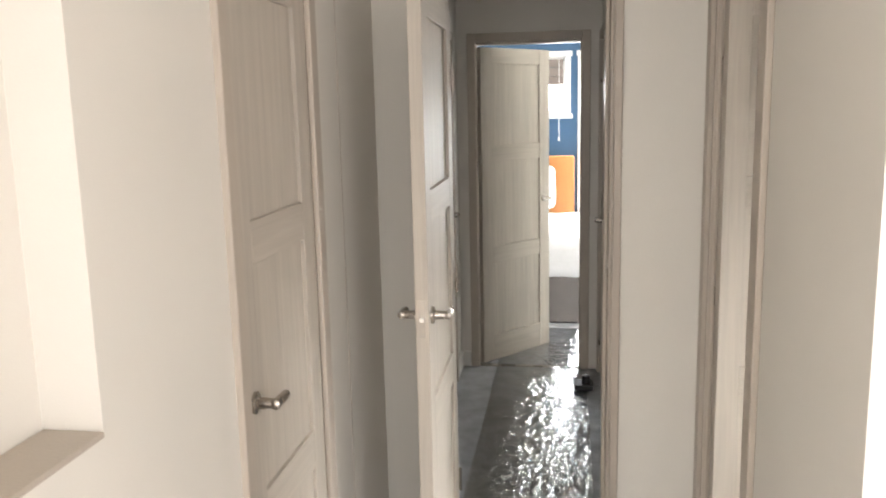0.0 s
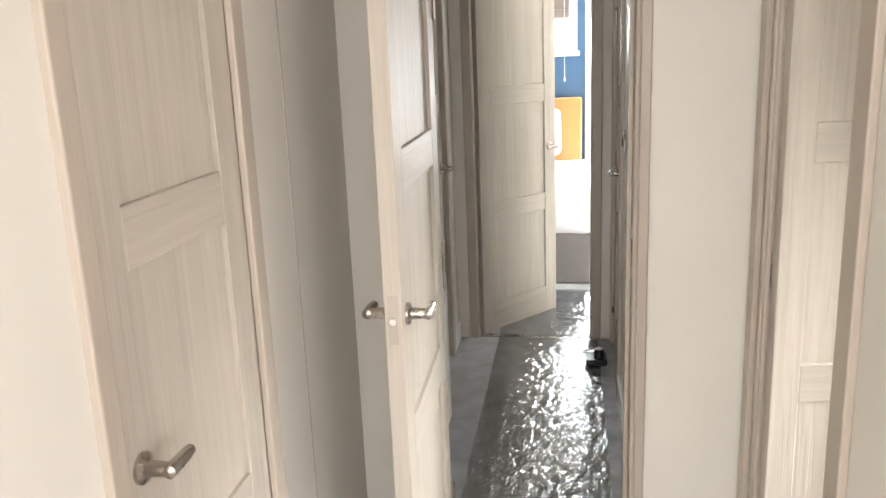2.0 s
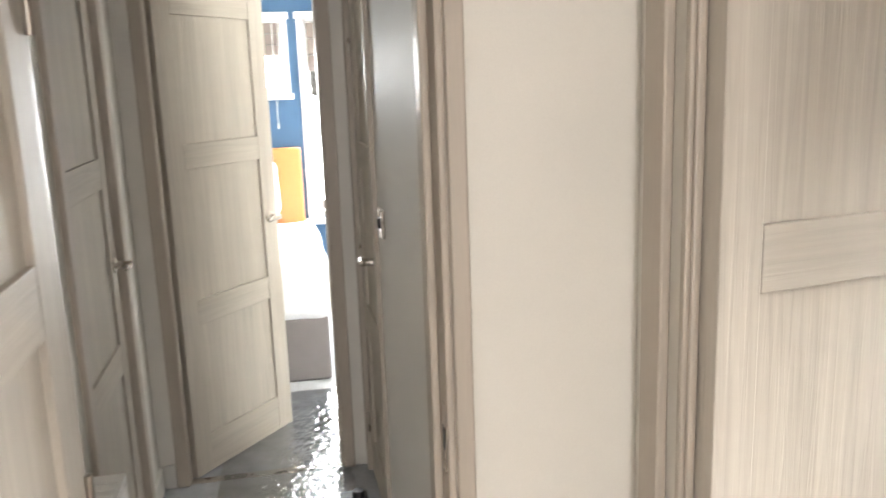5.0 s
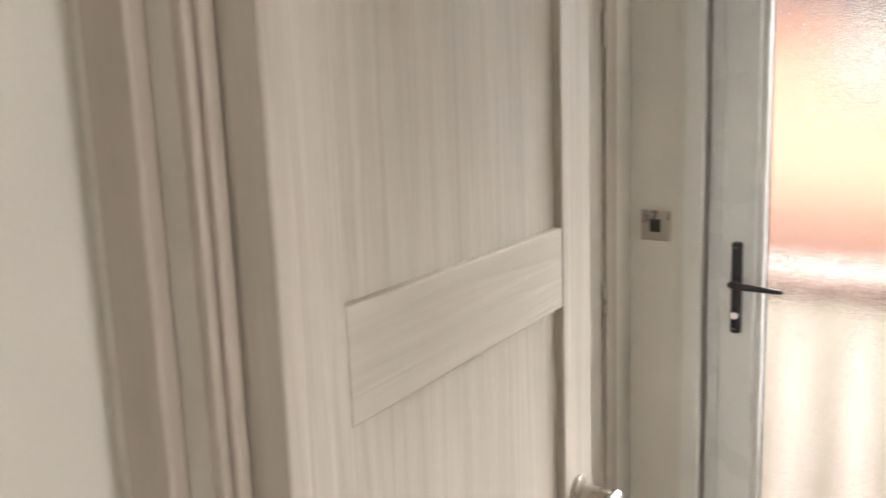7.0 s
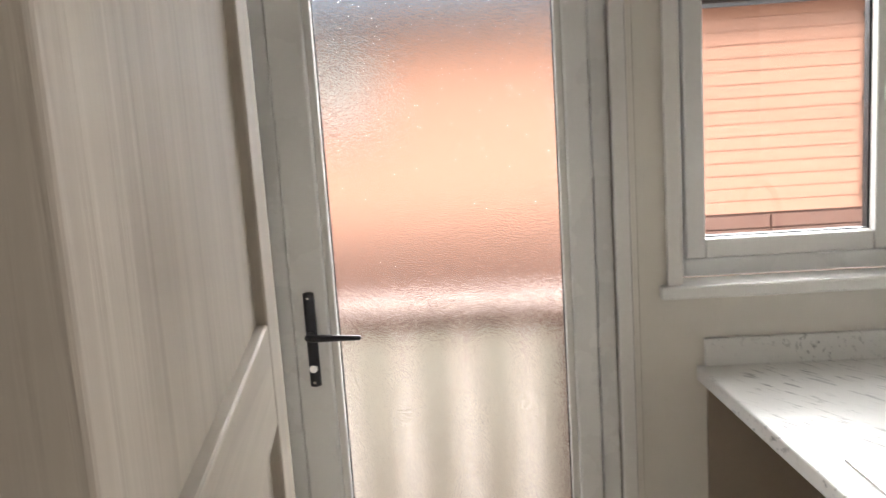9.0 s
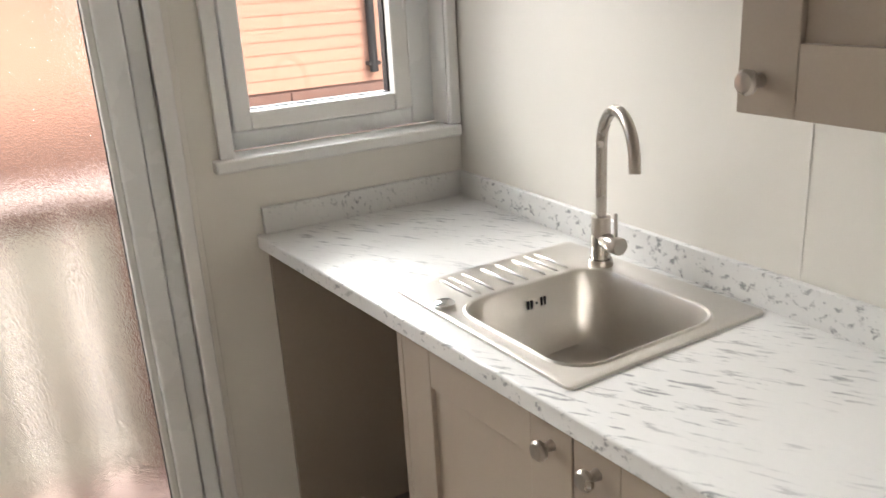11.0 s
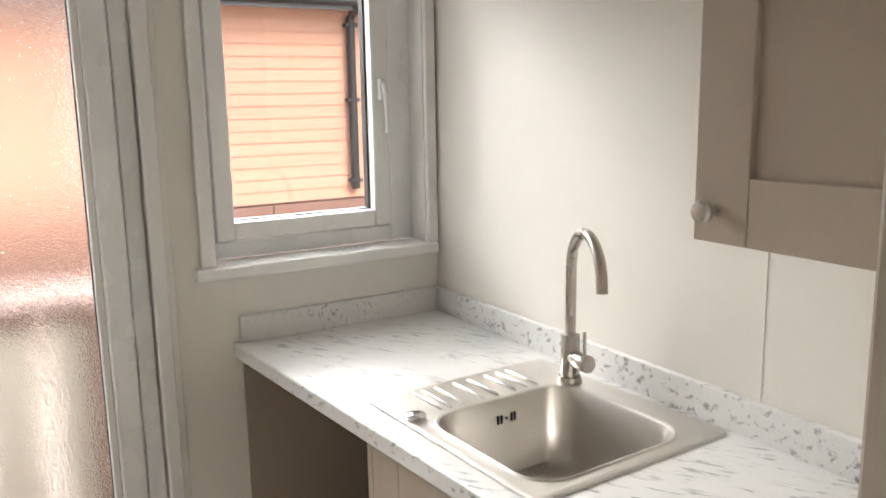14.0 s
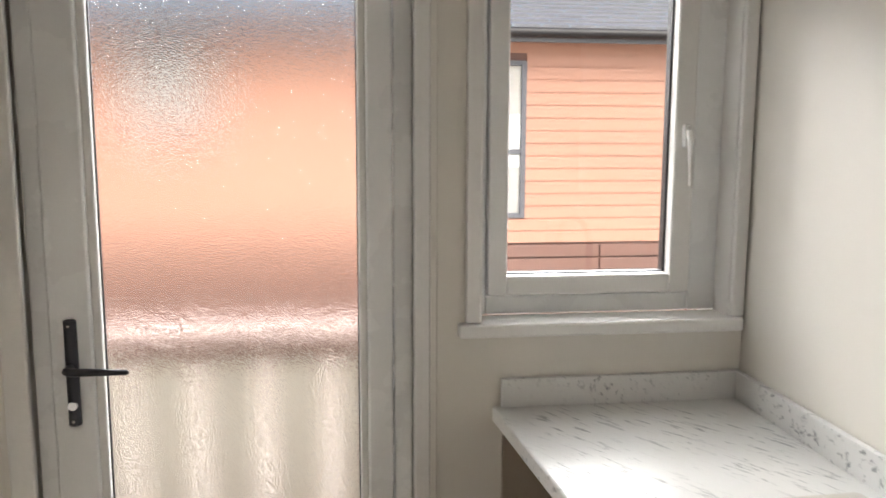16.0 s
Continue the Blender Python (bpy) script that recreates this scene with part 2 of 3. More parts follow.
structure("niche_ledge", [(-0.459, -0.358, 0.2, 1.799, 1.146, 1.156)], CASING, "beige ledge lining the wall niche", 0.002, "ledge")
structure("wall_partition", [(-0.36, -0.12, 3.65, 3.75, 0, H), (0.485, 0.84, 3.65, 3.75, 0, H), (-0.12, 0.485, 3.65, 3.75, 2.02, H)], WALL, "cream partition with a doorway across the hall")
structure("wall_right", [(0.8, 0.84, 2.18, 2.852, 0, H), (0.8, 0.84, 3.49, 3.65, 0, H), (0.8, 0.84, 2.852, 3.49, 2.02, H), (0.8, 0.84, 3.75, 4.08, 0, H)], WALL, "cream wall board with the utility room doorway")
structure("wall_utility_south", [(0.8, 2.58, 2.05, 2.18, 0, H)], WALL, "cream wall board behind the worktop")
structure("wall_utility_north", [(0.8, 1.74, 4.08, 4.18, 0, H), (2.42, 2.58, 4.08, 4.18, 0, H), (1.74, 2.42, 4.08, 4.18, 2.0, H), (1.74, 2.42, 4.16, 4.18, 0, 2.0)], WALL, "cream wall board with a closed door")
structure("wall_east", [(2.58, 2.76, 2.05, 2.215, 0, H), (2.58, 2.76, 2.215, 2.845, 0, 1.10), (2.58, 2.76, 2.215, 2.845, 2.02, H), (2.58, 2.76, 2.845, 3.0, 0, H),
                        (2.58, 2.76, 3.0, 3.86, 2.1, H), (2.58, 2.76, 3.86, 4.18, 0, H)], WALL, "cream outer wall with back door and window")
structure("wall_hall_right", [(0.525, 0.625, 3.75, 4.99, 0, H), (0.525, 0.625, 4.99, 5.63, 1.99, H), (0.525, 0.625, 5.63, 5.69, 0, H), (0.605, 0.625, 4.99, 5.63, 0, 1.99)], WALL2, "white painted hall wall")
structure("wall_hall_left", [(-0.43, -0.33, 3.75, 4.72, 0, H), (-0.43, -0.33, 4.72, 5.38, 1.99, H), (-0.43, -0.33, 5.38, 5.69, 0, H), (-0.43, -0.41, 4.72, 5.38, 0, 1.99)], WALL2, "white painted hall wall")
structure("wall_hall_end", [(-1.9, -0.225, 5.69, 5.79, 0, H), (0.42, 1.5, 5.69, 5.79, 0, H), (-0.225, 0.42, 5.69, 5.79, 2.0, H)], WALL2, "white painted end wall with bedroom doorway")
structure("wall_bedroom_far", [(-1.9, -0.25, 8.8, 8.92, 0, H), (-0.25, 0.33, 8.8, 8.92, 0, 1.54), (-0.25, 0.33, 8.8, 8.92, 2.08, H), (0.33, 0.46, 8.8, 8.92, 0, H),
                               (0.46, 1.4, 8.8, 8.92, 0, 0.58), (0.46, 1.4, 8.8, 8.92, 2.08, H), (1.4, 1.5, 8.8, 8.92, 0, H)], BLUE, "deep blue painted bedroom wall with two windows")
structure("wall_bedroom_left", [(-2.0, -1.9, 5.69, 8.92, 0, H)], WALL2, "white bedroom wall")
structure("wall_bedroom_right", [(1.5, 1.6, 5.69, 8.92, 0, H)], WALL2, "white bedroom wall")
# Unseen living room walls; their openings are assumed, placed to let light in.
structure("wall_living_south", [(-0.56, 1.1, -3.3, -3.2, 0, H), (1.1, 2.5, -3.3, -3.2, 0, 0.7), (1.1, 2.5, -3.3, -3.2, 2.1, H), (2.5, 2.7, -3.3, -3.2, 0, H)], WALL, "unseen cream living room wall with an added opening")
structure("wall_living_east", [(2.7, 2.76, -3.3, -2.3, 0, H), (2.7, 2.76, 0.5, 2.05, 0, H), (2.7, 2.76, -2.3, 0.5, 0, 0.5), (2.7, 2.76, -2.3, 0.5, 2.2, H)], WALL, "unseen cream living room wall with an added side opening")
structure("ceiling", [(-2.0, 2.76, -3.3, 8.92, H, H + 0.06)], CEIL, "white ceiling", category="ceiling")
structure("floor_hall", [(-0.56, 0.8, 2.05, 5.69, -0.06, 0.0), (-1.9, 1.5, 5.69, 8.8, -0.06, 0.0)], CARPET, "grey carpet in hall and bedroom", category="floor")
structure("floor_living", [(-0.56, 2.76, -3.3, 2.05, -0.06, 0.0)], SOFA, "plain brown living room floor", category="floor")
structure("floor_utility", [(0.8, 2.76, 2.05, 4.18, -0.06, -0.006)], DARK, "dark subfloor under vinyl planks", category="floor")

# skirting boards
structure("baseboard_partition", [(0.53, 0.795, 3.635, 3.65, 0, 0.1), (-0.36, -0.165, 3.635, 3.65, 0, 0.1)], SKIRT, "white skirting board", 0.003, "baseboard")
structure("baseboard_left", [(-0.36, -0.345, 2.97, 3.63, 0, 0.1), (-0.36, -0.345, -3.0, 2.28, 0, 0.1)], SKIRT, "white skirting board", 0.003, "baseboard")
structure("baseboard_hall_right", [(0.51, 0.525, 3.76, 4.94, 0, 0.1)], SKIRT, "white skirting board", 0.003, "baseboard")
structure("baseboard_hall_left", [(-0.33, -0.315, 3.76, 4.66, 0, 0.1), (-0.33, -0.315, 5.44, 5.67, 0, 0.1)], SKIRT, "white skirting board", 0.003, "baseboard")
structure("baseboard_hall_end", [(-0.313, -0.27, 5.675, 5.69, 0, 0.1)], SKIRT, "white skirting board", 0.003, "baseboard")
structure("baseboard_utility", [(2.565, 2.58, 2.795, 2.955, 0, 0.1)], SKIRT, "white skirting board beside the back door", 0.003, "baseboard")
structure("baseboard_bedroom", [(-1.9, 1.5, 8.785, 8.8, 0, 0.1)], SKIRT, "white skirting board", 0.003, "baseboard")
# board joints
structure("trim_joint_left", [(-0.36, -0.3585, 3.165, 3.17, 0.1, H)], CASING, "thin wall board joint", category="trim")
structure("trim_joint_south", [(1.436, 1.44, 2.18, 2.1812, 0.99, 1.33)], WALL2, "thin wall board joint", category="trim")


# ---- doors ----
def casing(name, boxes_, label="beige moulded door casing"):
    """Door lining and architraves: each board with a rounded face."""
    base = thing(name, label, "door frame", kind="structure")
    for b in boxes_:
        part("casing_board", boxes([b], 0.004), CASING, base)
    return base


def lever(parent, x, z, side, point, thick=0.02):
    """A lever handle on one face; side is the face, point the way the lever goes."""
    y0 = side * thick
    prof = [(0.0, 0.026), (0.006, 0.026), (0.009, 0.022), (0.011, 0.014), (0.047, 0.0115)]
    h = part("lever_handle", tube([(x, y0 + side * d, z) for d, r in prof], [r for d, r in prof], 20), STEEL, parent, "brushed nickel lever handle", True)
    lev = [(-0.014, 0.006), (-0.010, 0.0115), (0.02, 0.0115), (0.045, 0.011), (0.066, 0.0095), (0.071, 0.005)]
    part("lever", tube([(x + point * d, y0 + side * (0.05 - 0.05 * max(0, d - 0.05)), z) for d, r in lev], [r for d, r in lev], 14), STEEL, h, "", True)
    part("screw", tube([(x, y0 + side * 0.006, z - 0.018), (x, y0 + side * 0.0095, z - 0.018)], [0.003, 0.003], 8), DARK, h)


def door(name, m, w, label, height=1.975, hinge_side=1, handle_z=1.02, start=0.0):
    """A three-panel leaf, hinge at x 0, with recessed panels and levers on both faces."""
    d = thing(name, label, "door", m, kind="structure")
    s, th = 0.095, 0.02
    for x0, x1 in ((start, s), (w - s, w)):
        part("stile", boxes([(x0, x1, -th, th, 0.008, height)], 0.0025), DOOR, d)
    for z0, z1 in ((0.008, 0.17), (0.645, 0.75), (1.285, 1.385), (1.88, height)):
        part("rail", boxes([(s, w - s, -th + 0.0005, th - 0.0005, z0, z1)], 0.0025), RAILM, d)
    for z0, z1 in ((0.17, 0.645), (0.75, 1.285), (1.385, 1.88)):
        part("panel", boxes([(s - 0.004, w - s + 0.004, -th + 0.011, th - 0.011, z0 - 0.004, z1 + 0.004)]), DOOR, d)
    for side in (-1, 1):
        lever(d, w - 0.055, handle_z, side, -1)
    part("latch_plate", boxes([(w, w + 0.0018, -0.011, 0.011, 0.965, 1.075)], 0.0006), STEEL, d, "nickel latch plate")
    part("latch_bolt", tube([(w, 0, 1.02), (w + 0.009, 0, 1.02)], [0.0085, 0.0075], 12), CHROME, d, "", True)
    for z in (0.22, 1.0, 1.72):
        part("hinge", tube([(start - 0.004, hinge_side * (th + 0.005), z - 0.045), (start - 0.004, hinge_side * (th + 0.005), z + 0.045)], [0.006, 0.006], 10), STEEL, d, "nickel butt hinge", True)
    return d


# closet door in the left wall: hinge at the far jamb
door("door_closet", pose(-0.383, 2.885, 0, 0, 0, -90), 0.55, "closed taupe three-panel closet door with nickel lever", handle_z=0.98)
casing("casing_closet", [(-0.40, -0.345, 2.285, 2.332, 0, 2.035), (-0.3615, -0.345, 2.876, 2.93, 0, 2.035), (-0.5, -0.4045, 2.876, 2.89, 0, 1.995), (-0.40, -0.345, 2.332, 2.89, 1.99, 2.035)])
# hall door standing open along the left wall
door("door_hall", pose(-0.098, 3.63, 0, 0, 0, -89), 0.645, "open taupe three-panel hall door with nickel lever", hinge_side=1)
casing("casing_hall", [(-0.165, -0.115, 3.632, 3.65, 0, 2.065), (0.485, 0.515, 3.632, 3.65, 0, 2.065), (-0.115, 0.485, 3.632, 3.65, 2.02, 2.065),
                       (-0.121, -0.105, 3.65, 3.75, 0, 2.02), (0.473, 0.487, 3.65, 3.75, 0, 2.02), (0.458, 0.473, 3.70, 3.75, 0, 2.02), (-0.105, 0.473, 3.65, 3.75, 2.005, 2.02),
                       (0.485, 0.525, 3.75, 3.768, 0, 2.065), (-0.165, -0.115, 3.75, 3.768, 0, 2.065)])
strike = thing("strike_plate", "nickel strike plate on the hall door lining", "strike plate")
part("plate", boxes([(0.4715, 0.4732, 3.662, 3.688, 0.96, 1.08)], 0.0005), STEEL, strike)
part("latch_hole", boxes([(0.4708, 0.4722, 3.668, 3.682, 1.0, 1.04)]), BLACK, strike, "dark latch hole")
# utility room door, open inwards
door("door_utility", pose(0.797, 3.452, 0, 0, 0, 9.5), 0.625, "open taupe wood-grain utility room door", hinge_side=1, start=0.02)
casing("casing_utility", [(0.782, 0.8, 3.535, 3.602, 0, 2.08), (0.782, 0.8, 2.772, 2.852, 0, 2.08), (0.782, 0.8, 2.852, 3.535, 2.02, 2.08),
                          (0.79, 0.85, 3.476, 3.492, 0, 2.02), (0.79, 0.842, 2.850, 2.863, 0, 2.02), (0.79, 0.85, 2.863, 3.476, 2.005, 2.02),
                          (0.797, 0.81, 2.863, 2.872, 0, 2.005), (0.797, 0.81, 3.467, 3.476, 0, 2.005), (0.84, 0.858, 3.492, 3.55, 0, 2.08)])
strike2 = thing("strike_plate", "nickel strike plate with screws on the utility door lining", "strike plate")
part("plate", boxes([(0.812, 0.832, 2.863, 2.8648, 0.975, 1.075)], 0.0005), STEEL, strike2)
part("lip", boxes([(0.826, 0.845, 2.8625, 2.8675, 1.005, 1.055)], 0.002), STEEL, strike2)
part("latch_hole", boxes([(0.8135, 0.8255, 2.8642, 2.8654, 0.997, 1.024)]), BLACK, strike2, "dark latch hole")
part("screw", tube([(0.819, 2.8645, 1.05), (0.819, 2.8665, 1.05)], [0.0042, 0.0034], 10), CHROME, strike2)
# closed door in the utility north wall
door("door_boiler", pose(2.415, 4.10, 0, 0, 0, 180), 0.655, "closed taupe three-panel door in utility room", hinge_side=1)
casing("casing_boiler", [(2.42, 2.475, 4.065, 4.08, 0, 2.06), (1.69, 1.745, 4.065, 4.08, 0, 2.06), (1.745, 2.42, 4.065, 4.08, 2.0, 2.06)])
# hall side doors
door("door_bathroom", pose(0.55, 5.62, 0, 0, 0, -90), 0.615, "closed taupe three-panel door in the hall", hinge_side=-1)
casing("casing_bathroom", [(0.51, 0.55, 4.945, 4.995, 0, 2.04), (0.51, 0.55, 5.625, 5.67, 0, 2.04), (0.51, 0.55, 4.995, 5.625, 1.99, 2.04)])
door("door_side_bedroom", pose(-0.36, 4.73, 0, 0, 0, 90), 0.64, "closed taupe three-panel door in the hall", hinge_side=-1)
casing("casing_side_bedroom", [(-0.37, -0.312, 4.67, 4.725, 0, 2.04), (-0.37, -0.312, 5.375, 5.43, 0, 2.04), (-0.37, -0.312, 4.725, 5.375, 1.99, 2.04)])
door("door_bedroom", pose(-0.205, 5.735, 0, 0, 0, 51), 0.635, "taupe three-panel bedroom door standing ajar", hinge_side=1)
casing("casing_bedroom", [(-0.265, -0.215, 5.672, 5.69, 0, 2.05), (0.412, 0.462, 5.672, 5.69, 0, 2.05), (-0.215, 0.412, 5.672, 5.69, 2.0, 2.05),
                          (-0.227, -0.212, 5.69, 5.79, 0, 2.0), (0.405, 0.42, 5.69, 5.79, 0, 2.0), (-0.212, 0.405, 5.69, 5.79, 1.985, 2.0)])
structure("trim_threshold", [(-0.212, 0.405, 5.69, 5.73, 0.0, 0.006)], STEEL, "metal carpet threshold strip", 0.002, "trim")

# ---- hall things ----
film_bm = bmesh.new()
nx, ny = 56, 330
rng = random.Random(5)


def film_height(x, y):
    """Sharp crossing creases on a slack sheet."""
    z = 0.008 + 0.004 * noise.noise((x * 6, y * 3, 0))
    z += 0.0045 * (0.5 - abs(noise.noise((x * 16, y * 9, 3)))) + 0.003 * (0.5 - abs(noise.noise((x * 38, y * 24, 8))))
    return max(0.002, z + rng.uniform(-0.0008, 0.0008))


grid = [[film_bm.verts.new((x, y, film_height(x, y))) for y in (2.06 + j * (6.6 - 2.06) / ny for j in range(ny + 1))] for x in (-0.10 + i * 0.545 / nx for i in range(nx + 1))]
for i in range(nx):
    for j in range(ny):
        film_bm.faces.new((grid[i][j], grid[i + 1][j], grid[i + 1][j + 1], grid[i][j + 1]))
film = tagged(new("protective_film", mesh_of("protective_film", film_bm, FILM)), "crinkled clear plastic film laid over grey carpet", "floor film")

rad = thing("radiator", "white panel radiator under the hall wall", "radiator")
part("front_panel", boxes([(-0.215, -0.2, 3.86, 4.45, 0.09, 0.63)], 0.004), SKIRT, rad)
part("back_panel", boxes([(-0.30, -0.285, 3.86, 4.45, 0.09, 0.63)], 0.004), SKIRT, rad)
part("side_cover", boxes([(-0.302, -0.197, 4.445, 4.455, 0.1, 0.65)], 0.002), SKIRT, rad)
part("side_cover", boxes([(-0.302, -0.197, 3.855, 3.865, 0.1, 0.65)], 0.002), SKIRT, rad)
part("top_grille", boxes([(-0.302, -0.197, 3.855, 4.455, 0.645, 0.66)] + [(-0.295, -0.205, 3.88 + k * 0.035, 3.888 + k * 0.035, 0.66, 0.663) for k in range(16)]), SKIRT, rad)
for y in (3.95, 4.35):
    part("bracket", boxes([(-0.33, -0.30, y, y + 0.03, 0.15, 0.6)]), SKIRT, rad)
for y in (3.88, 4.43):
    part("pipe", tube([(-0.25, y, 0.0), (-0.25, y, 0.1)], [0.008, 0.008], 10), CHROME, rad)


def light_switch(m, label):
    s = thing("light_switch", label, "light switch", m)
    part("plate", boxes([(-0.043, 0.043, -0.009, 0, -0.043, 0.043)], 0.003), STEEL, s, "brushed metal plate")
    part("insert", boxes([(-0.016, 0.016, -0.0105, -0.008, -0.018, 0.018)]), BLACK, s, "black insert")
    part("rocker", boxes([(-0.010, 0.010, -0.015, -0.009, -0.016, 0.014)], 0.002), BLACK, s)
    return s


light_switch(pose(0.525, 4.82, 1.19, 0, 0, -90), "metal light switch with black rocker on hall wall")
light_switch(pose(2.58, 4.0, 1.19, 0, 0, -90), "metal light switch with black rocker beside back door")

wedge = thing("door_stop", "black rubber door stop on the hall floor", "door stop", pose(0.43, 5.30, 0.012))
wb = bmesh.new()
box(wb, -0.055, 0.05, -0.05, 0.12, 0, 0.03)
for v in wb.verts:
    if v.co.y > 0 and v.co.z > 0.02:
        v.co.z = 0.012
bmesh.ops.bevel(wb, geom=wb.edges[:], offset=0.004, segments=2, affect="EDGES")
part("base", wb, BLACK, wedge)
part("stop", tube([(0.01, 0, 0.02), (0.01, 0, 0.06), (0.01, 0, 0.075)], [0.026, 0.024, 0.02], 16), BLACK, wedge, "", True)


# ---- bedroom ----
def soft_block(x0, x1, y0, y1, z0, z1, r, puff=0.0, seed=0.0, cuts=10):
    """A padded block with rounded edges and uneven cloth."""
    bm = bmesh.new()
    box(bm, x0, x1, y0, y1, z0, z1)
    bmesh.ops.bevel(bm, geom=bm.edges[:], offset=r, segments=4, profile=0.5, affect="EDGES")
    bmesh.ops.subdivide_edges(bm, edges=[e for e in bm.edges if e.calc_length() > 0.15], cuts=cuts, use_grid_fill=True)
    for v in bm.verts:
        v.co += Vector((noise.noise(v.co * 5 + Vector((seed, 0, 0))), noise.noise(v.co * 5 + Vector((0, seed + 9, 0))), noise.noise(v.co * 6 + Vector((0, 0, seed))))) * puff
    return bm


bed = thing("bed", "double bed with white duvet and grey divan base", "bed")
part("divan_base", soft_block(-1.0, 0.44, 6.76, 8.68, 0.0, 0.36, 0.02), DIVAN, bed, "grey fabric divan base", True)
part("mattress", soft_block(-1.0, 0.44, 6.76, 8.68, 0.36, 0.58, 0.05), LINEN, bed, "", True)
part("duvet", soft_block(-1.04, 0.47, 6.73, 8.25, 0.33, 0.66, 0.08, 0.02, 2.0, 14), LINEN, bed, "plump white duvet", True)
part("headboard", soft_block(-1.05, 0.40, 8.69, 8.78, 0.2, 1.14, 0.02), TAN, bed, "tan upholstered headboard", True)
pillow = thing("pillow", "white pillow leaning on the tan headboard", "pillow", pose(0, 8.5, 0.66, -20, 0, 0))
part("case", soft_block(-0.42, 0.22, -0.06, 0.07, 0.0, 0.42, 0.06, 0.012, 4.0), LINEN, pillow, "", True)
cushion = thing("cushion", "navy blue cushion against the white pillow", "cushion", pose(-0.12, 8.34, 0.66, -22, 0, 0))
part("cover", soft_block(-0.22, 0.2, -0.06, 0.05, 0.0, 0.38, 0.05, 0.012, 7.0), NAVY, cushion, "", True)


def room_window(name, x0, x1, z0, z1, y, label):
    """A white window with surround in a wall that faces -y."""
    w = thing(name, label, "window", kind="structure")
    for b in ((x0 - 0.03, x0 + 0.015, y - 0.02, y, z0, z1), (x1 - 0.015, x1 + 0.03, y - 0.02, y, z0, z1), (x0 - 0.045, x1 + 0.045, y - 0.03, y, z1, z1 + 0.05), (x0 - 0.05, x1 + 0.05, y - 0.045, y, z0 - 0.045, z0)):
        part("surround", boxes([b], 0.003), SASHW, w)
    for b in ((x0, x0 + 0.05, y + 0.03, y + 0.09, z0, z1), (x1 - 0.05, x1, y + 0.03, y + 0.09, z0, z1), (x0 + 0.05, x1 - 0.05, y + 0.03, y + 0.09, z0, z0 + 0.05), (x0 + 0.05, x1 - 0.05, y + 0.03, y + 0.09, z1 - 0.05, z1)):
        part("window_frame", boxes([b], 0.004), SASHW, w)
    p = part("pane", boxes([(x0 + 0.045, x1 - 0.045, y + 0.055, y + 0.061, z0 + 0.045, z1 - 0.045)]), GLASS, w)
    p.visible_shadow = False
    return w


room_window("window_bedroom_small", -0.25, 0.33, 1.54, 2.08, 8.8, "small white high-level bedroom window")
room_window("window_bedroom_tall", 0.46, 1.4, 0.58, 2.08, 8.8, "tall white bedroom window")


def roman_blind(x0, x1, z0, z1, y):
    b = thing("roman_blind", "taupe roman blind half raised over window", "blind", group="bedroom blinds")
    n = 3
    for k in range(n):
        za, zb = z0 + (z1 - z0) * k / n, z0 + (z1 - z0) * (k + 1) / n
        part("fold", boxes([(x0, x1, y - 0.02 - 0.006 * (n - k), y - 0.004, za, zb - 0.006)], 0.005), BLIND, b)
    part("headrail", boxes([(x0, x1, y - 0.03, y, z1, z1 + 0.02)], 0.002), SASHW, b)
    part("cord", tube([(x1 - 0.04, y - 0.052, z1), (x1 - 0.04, y - 0.052, z0 - 0.52)], [0.003, 0.003], 6), SASHW, b, "white pull cord")
    part("cord_pull", tube([(x1 - 0.04, y - 0.052, z0 - 0.54), (x1 - 0.04, y - 0.052, z0 - 0.50)], [0.008, 0.005], 8), SASHW, b)
    return b


roman_blind(-0.2, 0.29, 1.82, 2.06, 8.83)
roman_blind(0.5, 1.36, 1.70, 2.06, 8.83)

# ---- back door of the utility room ----
bd = thing("door_back", "white upvc back door with obscure glass", "door", kind="structure")
for b in ((2.60, 2.68, 3.82, 3.86, 0.0, 2.1), (2.60, 2.68, 3.0, 3.045, 0.0, 2.1), (2.60, 2.68, 3.045, 3.82, 2.06, 2.1), (2.60, 2.68, 3.045, 3.82, 0.0, 0.05)):
    part("door_frame", boxes([b], 0.005), UPVC, bd)
for b in ((2.585, 2.655, 3.725, 3.817, 0.055, 2.055), (2.585, 2.655, 3.048, 3.108, 0.055, 2.055), (2.585, 2.655, 3.108, 3.725, 0.055, 0.17), (2.585, 2.655, 3.108, 3.725, 1.95, 2.055)):
    part("sash", boxes([b], 0.006), UPVC, bd)
for b in ((2.592, 2.612, 3.705, 3.726, 0.168, 1.952), (2.592, 2.612, 3.107, 3.127, 0.168, 1.952), (2.592, 2.612, 3.127, 3.705, 0.168, 0.188), (2.592, 2.612, 3.127, 3.705, 1.932, 1.952)):
    part("glazing_bead", boxes([b], 0.005), SASHW, bd)
for y0, y1, z0, z1 in ((3.702, 3.706, 0.186, 1.934), (3.126, 3.130, 0.186, 1.934), (3.130, 3.702, 0.186, 0.19)):
    part("gasket", boxes([(2.606, 2.613, y0, y1, z0, z1)]), BLACK, bd, "thin black glazing gasket")
pane = part("pane", boxes([(2.613, 2.617, 3.112, 3.72, 0.175, 1.945)]), FROST, bd, "obscure textured glass pane")
pane.visible_shadow = False
